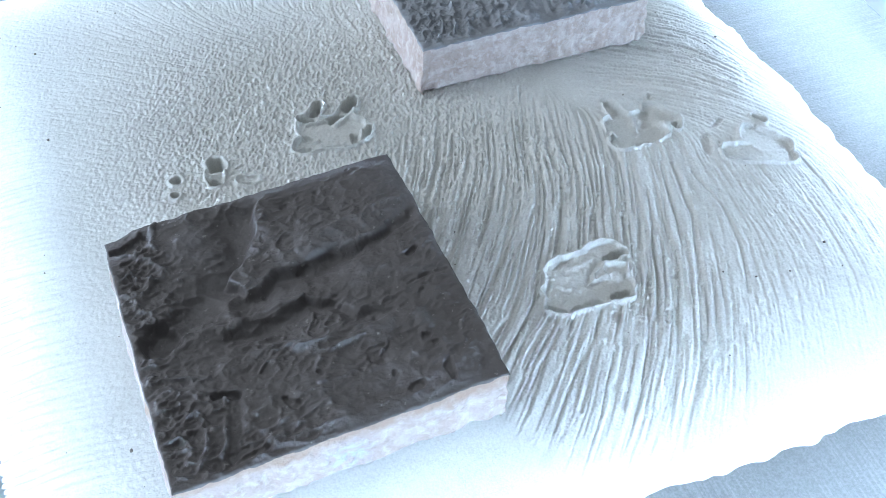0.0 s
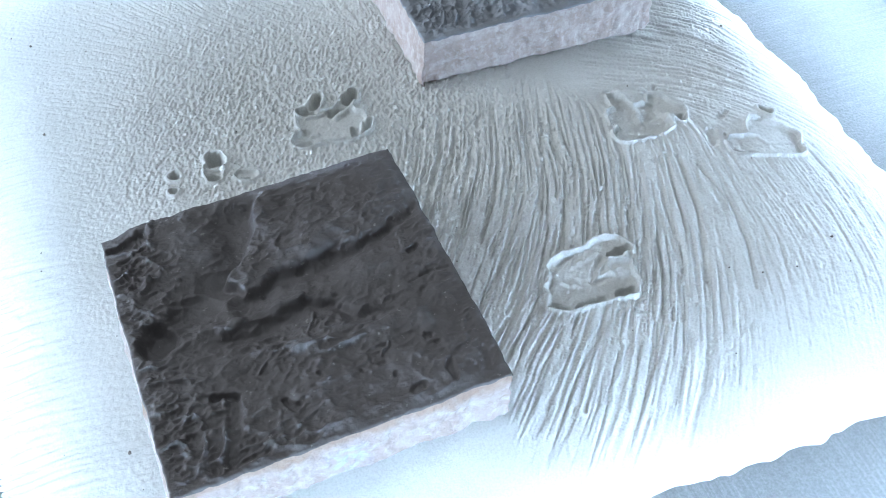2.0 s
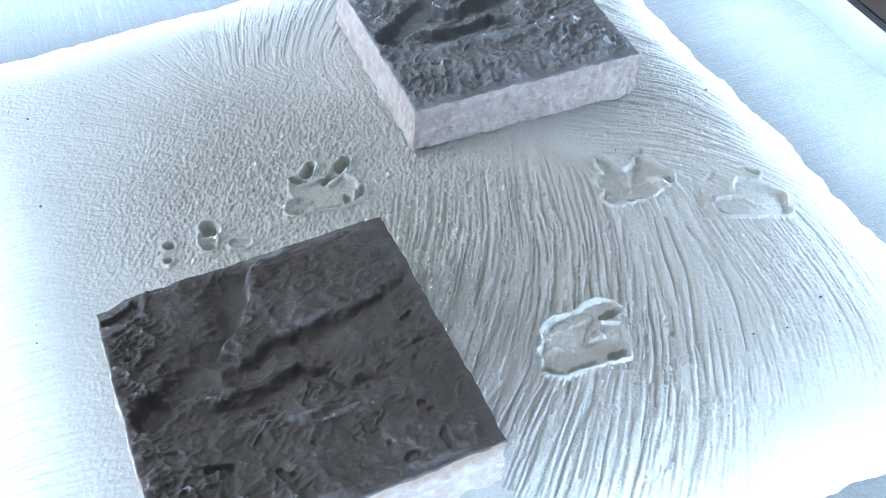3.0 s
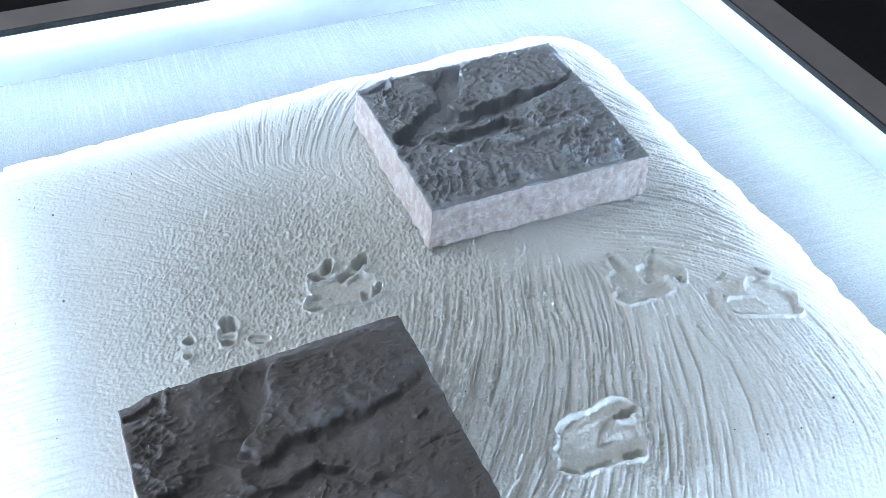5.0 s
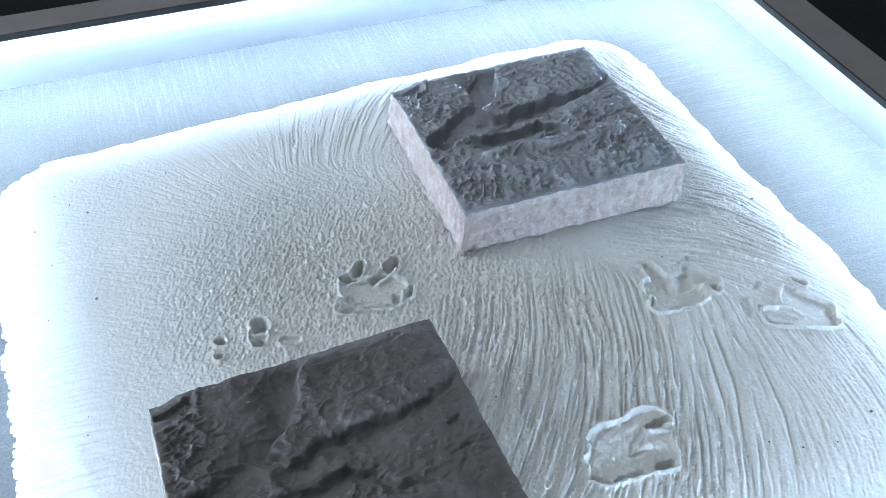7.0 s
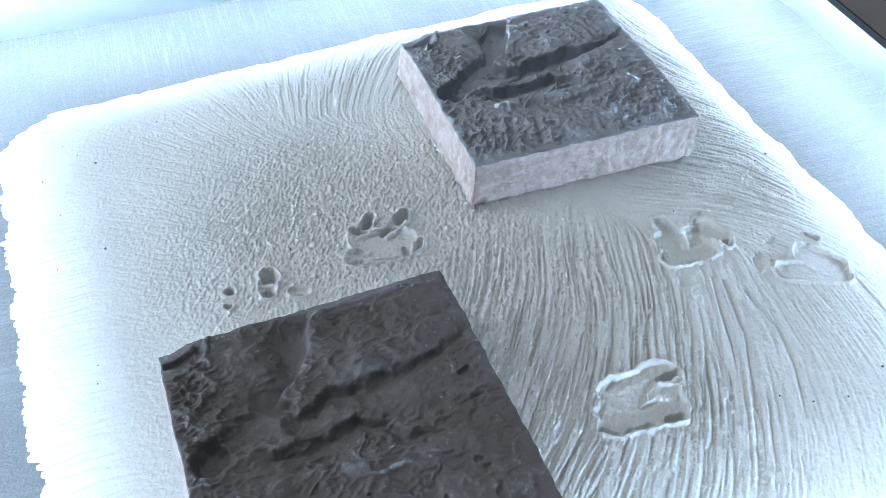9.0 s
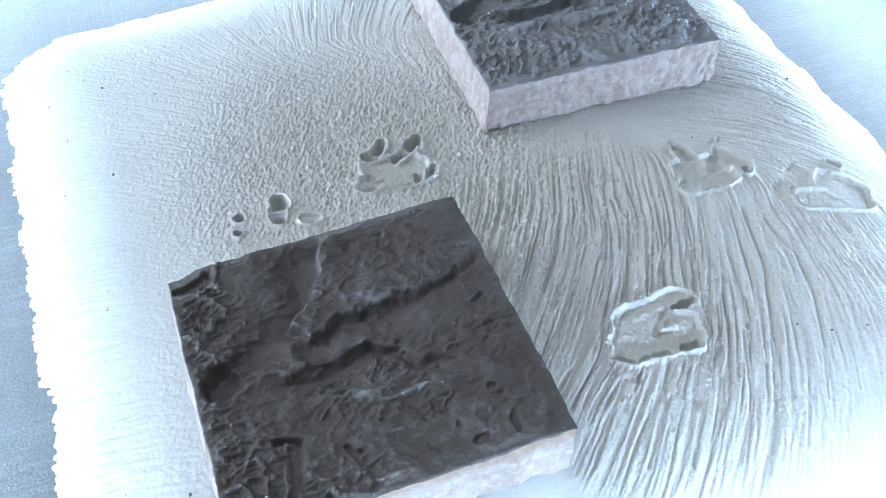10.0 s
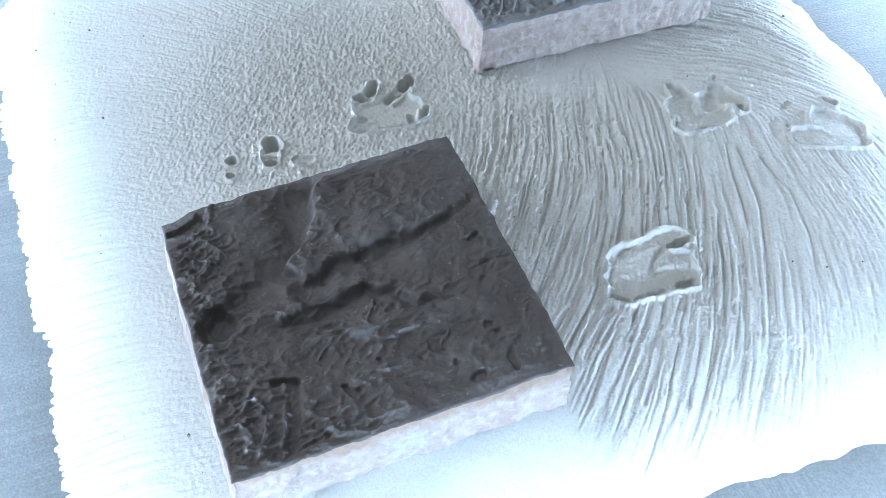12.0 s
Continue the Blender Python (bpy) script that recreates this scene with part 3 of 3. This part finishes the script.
def relief(n, worn):
    a = np.linspace(0, TILE_MM, n)
    x, y = np.meshgrid(a, a)
    h = np.zeros_like(x)
    wx, wy = (1.6 * even(blur(RNG.standard_normal(x.shape), 14)) + 0.8 * even(blur(RNG.standard_normal(x.shape), 5)) for _ in range(2))
    border = np.minimum(np.minimum(x, TILE_MM - x), np.minimum(y, TILE_MM - y))
    calm = smoothstep(border, 0, 7)
    tx, ty = x + wx, y + wy
    for x0, y0, x1, y1, r0, r1, high in SWELLS[:6] + SWELLS[7:11]:
        h += (0.3 + 0.7 * calm) * high * taper(tx, ty, x0, y0, x1, y1, 1.4 * r0, 1.4 * r1, 0.1, 1.4)
    # each toe drops off sharply under one lip and eases up again away from it
    lip = np.interp(ty, (90, 100, 106, 114, 126, 136, 160), (66, 60, 55, 61, 70, 78, 85))
    one = 8.5 * smoothstep(lip - tx, -2.6 / worn ** 3, 3.6 / worn ** 2) * np.exp(-(np.maximum(lip - tx, 0) / 21) ** 2) * smoothstep(ty, 88, 106)
    lip = np.interp(tx, (50, 62, 69, 79, 91, 106, 122, 142, 160), (100, 95, 97, 102, 101, 101, 103, 107, 115))
    two = np.interp(tx, (48, 60, 80, 106, 142, 160), (3, 7.5, 7.5, 6.5, 4.5, 2)) * smoothstep(lip - ty, -3.4 / worn ** 3, 4.2 / worn ** 2) * np.exp(-(np.maximum(lip - ty, 0) / np.interp(tx, (60, 100, 150), (13, 9, 5))) ** 2) * smoothstep(tx, 44, 58)
    lip = np.interp(tx, (34, 46, 59, 72, 85, 96, 107, 130), (80, 79, 78, 78, 80, 73, 65, 57))
    three = np.interp(tx, (30, 50, 85, 107, 132), (3, 6.5, 6.5, 4, 0.5)) * smoothstep(lip - ty, -2.4 / worn ** 3, 3.6 / worn ** 2) * np.exp(-(np.maximum(lip - ty, 0) / np.interp(tx, (50, 85, 130), (12, 9, 5))) ** 2) * smoothstep(tx, 26, 40) * smoothstep(-tx, -134, -124)
    cut = -np.maximum(np.maximum(one, two), three)
    for x0, y0, x1, y1, r0, r1, deep in HEEL:
        cut = np.minimum(cut, -deep * taper(tx, ty, x0, y0, x1, y1, r0, r1, 0.3, 1.25))
    if worn > 1:
        for x0, y0, x1, y1, r0, r1, deep in TOES:
            cut = np.minimum(cut, -deep * taper(tx, ty, x0, y0, x1, y1, r0, r1, 0.65, 1.12))
    cut *= 1 - 0.75 * smoothstep(y, 148, 159)
    h += (0.3 + 0.7 * calm) * (0.95 + 1.3 * (worn - 1)) * cut
    for x0, y0, x1, y1, r0, r1, high in SWELLS[6:7] + SWELLS[11:]:
        h += high * taper(tx, ty, x0, y0, x1, y1, r0, r1, 0.3, 1.3)
    for x0, y0, x1, y1, r0, r1, high in NICKS:
        h += high * taper(tx, ty, x0, y0, x1, y1, r0, r1, 0.5, 1.2)
    broken = even(blur(RNG.standard_normal(x.shape), 4))
    for x0, y0, x1, y1, r0, r1, high in CRESTS:
        h += worn * high * np.clip(0.6 + 0.6 * broken, 0, 1.3) * taper(tx, ty, x0, y0, x1, y1, r0, r1, 0.1, 1.6)
    # the broken corner
    h -= 4.5 * smoothstep(np.minimum(x, TILE_MM - y), 0.3, 2.0) * taper(tx, ty, 7, 151, 21, 150, 4.5, 5, 0.6, 1.15)
    h -= 4.0 * smoothstep(24 - np.hypot(x, TILE_MM - y), 0, 22)

    def ridged(cells, tall=0.6):
        return 1 - 2 * np.abs(np.tanh(even(blur(RNG.standard_normal(x.shape), cells, tall))))

    # wrinkled skin: stronger towards two sides and along the broken ridges, calmer on the smooth parts
    rough = 0.40 + 0.6 * np.maximum(smoothstep(-x, -42, -10), smoothstep(-y, -34, -5) * smoothstep(-x, -90, -40))
    rough = np.maximum(rough, 0.8 * stroke(x, y, 50, 66, 120, 62, 14, True))
    if worn > 1:
        rough = np.maximum(rough, 0.46 * smoothstep(-y, -75, -40) + 0.7 * smoothstep(x, 95, 125) * smoothstep(-y, -112, -95))
        # broad rolls between the toes and along the near edge
        h += 3.2 * taper(tx, ty, 135, 50, 40, 52, 8, 6, 0.0, 1.4) + 2.2 * taper(tx, ty, 125, 90, 100, 76, 9, 6, 0.0, 1.3) + 1.5 * taper(tx, ty, 140, 22, 50, 24, 9, 8, 0.0, 1.3)
        # curved folds over the tile's raised far part
        fold = np.sin(np.hypot(x - 92 + wx, y - 112 + wy) / 1.15 + 0.8 * even(blur(RNG.standard_normal(x.shape), 9)))
        h += 0.5 * fold * smoothstep(y, 104, 116) * smoothstep(x, 78, 92) * calm
        drips = even(streaks(even(blur(RNG.standard_normal(x.shape), 3.0)), np.full_like(x, 0.25), np.ones_like(x), 14))
        h += 0.5 * drips * smoothstep(-y, -46, -24) * calm
    rough = (0.8 + 0.4 * (worn - 1)) * rough * (1 + 0.35 * np.clip(even(blur(RNG.standard_normal(x.shape), 16)), -1, 1)) * (1 - 0.6 * smoothstep(-cut, 3, 6))
    h += 0.5 * calm * even(blur(RNG.standard_normal(x.shape), 18)) + (0.25 + 0.75 * calm) * rough * (1.2 * ridged(9) + 1.1 * ridged(4.5) + 0.55 * ridged(2.4))
    h += 0.16 * even(blur(RNG.standard_normal(x.shape), 3.5)) + 0.08 * ridged(1.4)
    # small pits and broken crests
    pick = random.Random(3)
    for _ in range(int(40 * worn ** 3)):
        px, py, r = pick.uniform(4, 156), pick.uniform(4, 156), pick.uniform(0.7, 1.7)
        h -= worn * pick.uniform(0.5, 1.3) * stroke(x, y, px, py, px + pick.uniform(-2, 2), py + pick.uniform(-1, 1), r)
    for _ in range(34):
        px, py, turn, reach = pick.uniform(4, 156), pick.uniform(4, 110), pick.gauss(0.25, 0.7), pick.uniform(3, 9)
        h += pick.uniform(0.3, 0.8) * stroke(tx, ty, px, py, px + reach * math.cos(turn), py + reach * math.sin(turn), pick.uniform(0.7, 1.1))
    return x / 1000, y / 1000, h / 1000


def build_tile(place, label, seed, plaster, paint, worn):
    global RNG
    RNG = np.random.default_rng(11)
    n = 321
    x, y, h = relief(n, worn)
    RNG = np.random.default_rng(seed)
    tile = tagged(new("footprint_tile"), label, "cast tile", group="footprint cast tiles")
    tile.matrix_world = place
    side = TILE_MM / 1000
    # the outline wanders a little
    wob = [0.00025 * even(blur(RNG.standard_normal((1, n)), 9))[0] + 0.00012 * even(blur(RNG.standard_normal((1, n)), 2.5))[0] for _ in range(4)]
    k = x / side, y / side
    x2 = x + (1 - k[0]) ** 8 * wob[0][:, None] + k[0] ** 8 * wob[1][:, None]
    y2 = y + (1 - k[1]) ** 8 * wob[2][None] + k[1] ** 8 * wob[3][None]
    rim = np.minimum(np.minimum(x, side - x), np.minimum(y, side - y))
    h2 = TILE_H + h - 0.0003 * np.exp(-rim / 0.0008) + 0.002 * k[0] * k[1]
    # rim of the face in order round the tile
    ring = np.concatenate([np.stack([np.zeros(n - 1, int), np.arange(n - 1)], 1), np.stack([np.arange(n - 1), np.full(n - 1, n - 1)], 1),
                           np.stack([np.full(n - 1, n - 1), np.arange(n - 1, 0, -1)], 1), np.stack([np.arange(n - 1, 0, -1), np.zeros(n - 1, int)], 1)])
    top = np.stack([x2, y2, h2], -1)
    edge = top[ring[:, 0], ring[:, 1]]
    outward = np.stack([np.where(ring[:, 1] == 0, -1.0, np.where(ring[:, 1] == n - 1, 1.0, 0)), np.where(ring[:, 0] == 0, -1.0, np.where(ring[:, 0] == n - 1, 1.0, 0)), np.zeros(len(ring))], 1)
    m = len(ring)
    # painted face with a ragged drip of paint over its edge
    drip = 0.0003 + 0.0006 * np.abs(even(blur(RNG.standard_normal((1, m)), 6))[0])
    skirt = edge + outward * 0.0004
    skirt[:, 2] -= drip
    verts = np.concatenate([top.reshape(-1, 3), skirt])
    j = np.arange(m)
    at = ring[:, 0] * n + ring[:, 1]
    wall = np.stack([at[j], n * n + j, n * n + (j + 1) % m, at[(j + 1) % m]], 1)
    face = new("painted_face", grid_mesh("painted_face", verts, np.concatenate([quads(n, n), wall]), paint))
    face.parent = tile
    tagged(face, "dark grey painted footprint relief")
    # plaster sides
    rows = 22
    body = []
    bulge = 0.0006 * even(blur(RNG.standard_normal((rows, m)), 5, 0.35)) + 0.00025 * even(blur(RNG.standard_normal((rows, m)), 2.2, 0.3))
    base = edge[:, 2] - 0.0008
    for r in range(rows):
        f = r / (rows - 1)
        p = edge + outward * (-0.0002 + bulge[r] * min(1, 4 * f) + 0.004 * f * (outward[:, 0] < 0) - 0.003 * float(smoothstep(np.float64(f), 0.88, 0.97)))[:, None]
        p[:, 2] = base * (1 - f) + -0.0015 * f
        body.append(p)
    body = np.concatenate(body)
    f = []
    for r in range(rows - 1):
        f.append(np.stack([r * m + j, (r + 1) * m + j, (r + 1) * m + (j + 1) % m, r * m + (j + 1) % m], 1))
    slab = new("plaster_slab", grid_mesh("plaster_slab", body, np.concatenate(f), plaster))
    slab.parent = tile
    tagged(slab, "rough pinkish white plaster sides")
    return tile


build_tile(pose(0.000, 0.001, 0, 0, 0, 0), "dark painted plaster tile with a three-toed footprint relief", 21, STAINED_PLASTER, PAINTED, 1.0)
build_tile(pose(0.2155, 0.2425, 0, 0, 0, -2.2), "dark painted plaster footprint tile near the sand's far corner", 22, PLASTER, LIT_PAINT, 1.45)

# ---------------------------------------------------------------- grit on the sand
def build_grit():
    bm = bmesh.new()
    rng = random.Random(5)
    spots = [(-0.013, 0.386), (0.425, 0.220), (-0.015, 0.053), (0.375, 0.033), (-0.018, 0.294), (-0.003, 0.046)]
    spots += [(rng.uniform(-0.05, 0.42), rng.uniform(-0.04, 0.44)) for _ in range(70)]
    for i, (x, y) in enumerate(spots):
        r = 0.0009 if i < 6 else rng.uniform(0.0003, 0.0006)
        made = bmesh.ops.create_icosphere(bm, subdivisions=1, radius=r, matrix=pose(x, y, 0.0004))
        for v in made["verts"]:
            v.co += Vector((rng.uniform(-1, 1), rng.uniform(-1, 1), rng.uniform(-1, 1))) * r * 0.3
    ob = part("grit", bm, CRUMB, None)
    tagged(ob, "scattered dark grit grains on the pale sand", "grit", kind="stuff")


build_grit()
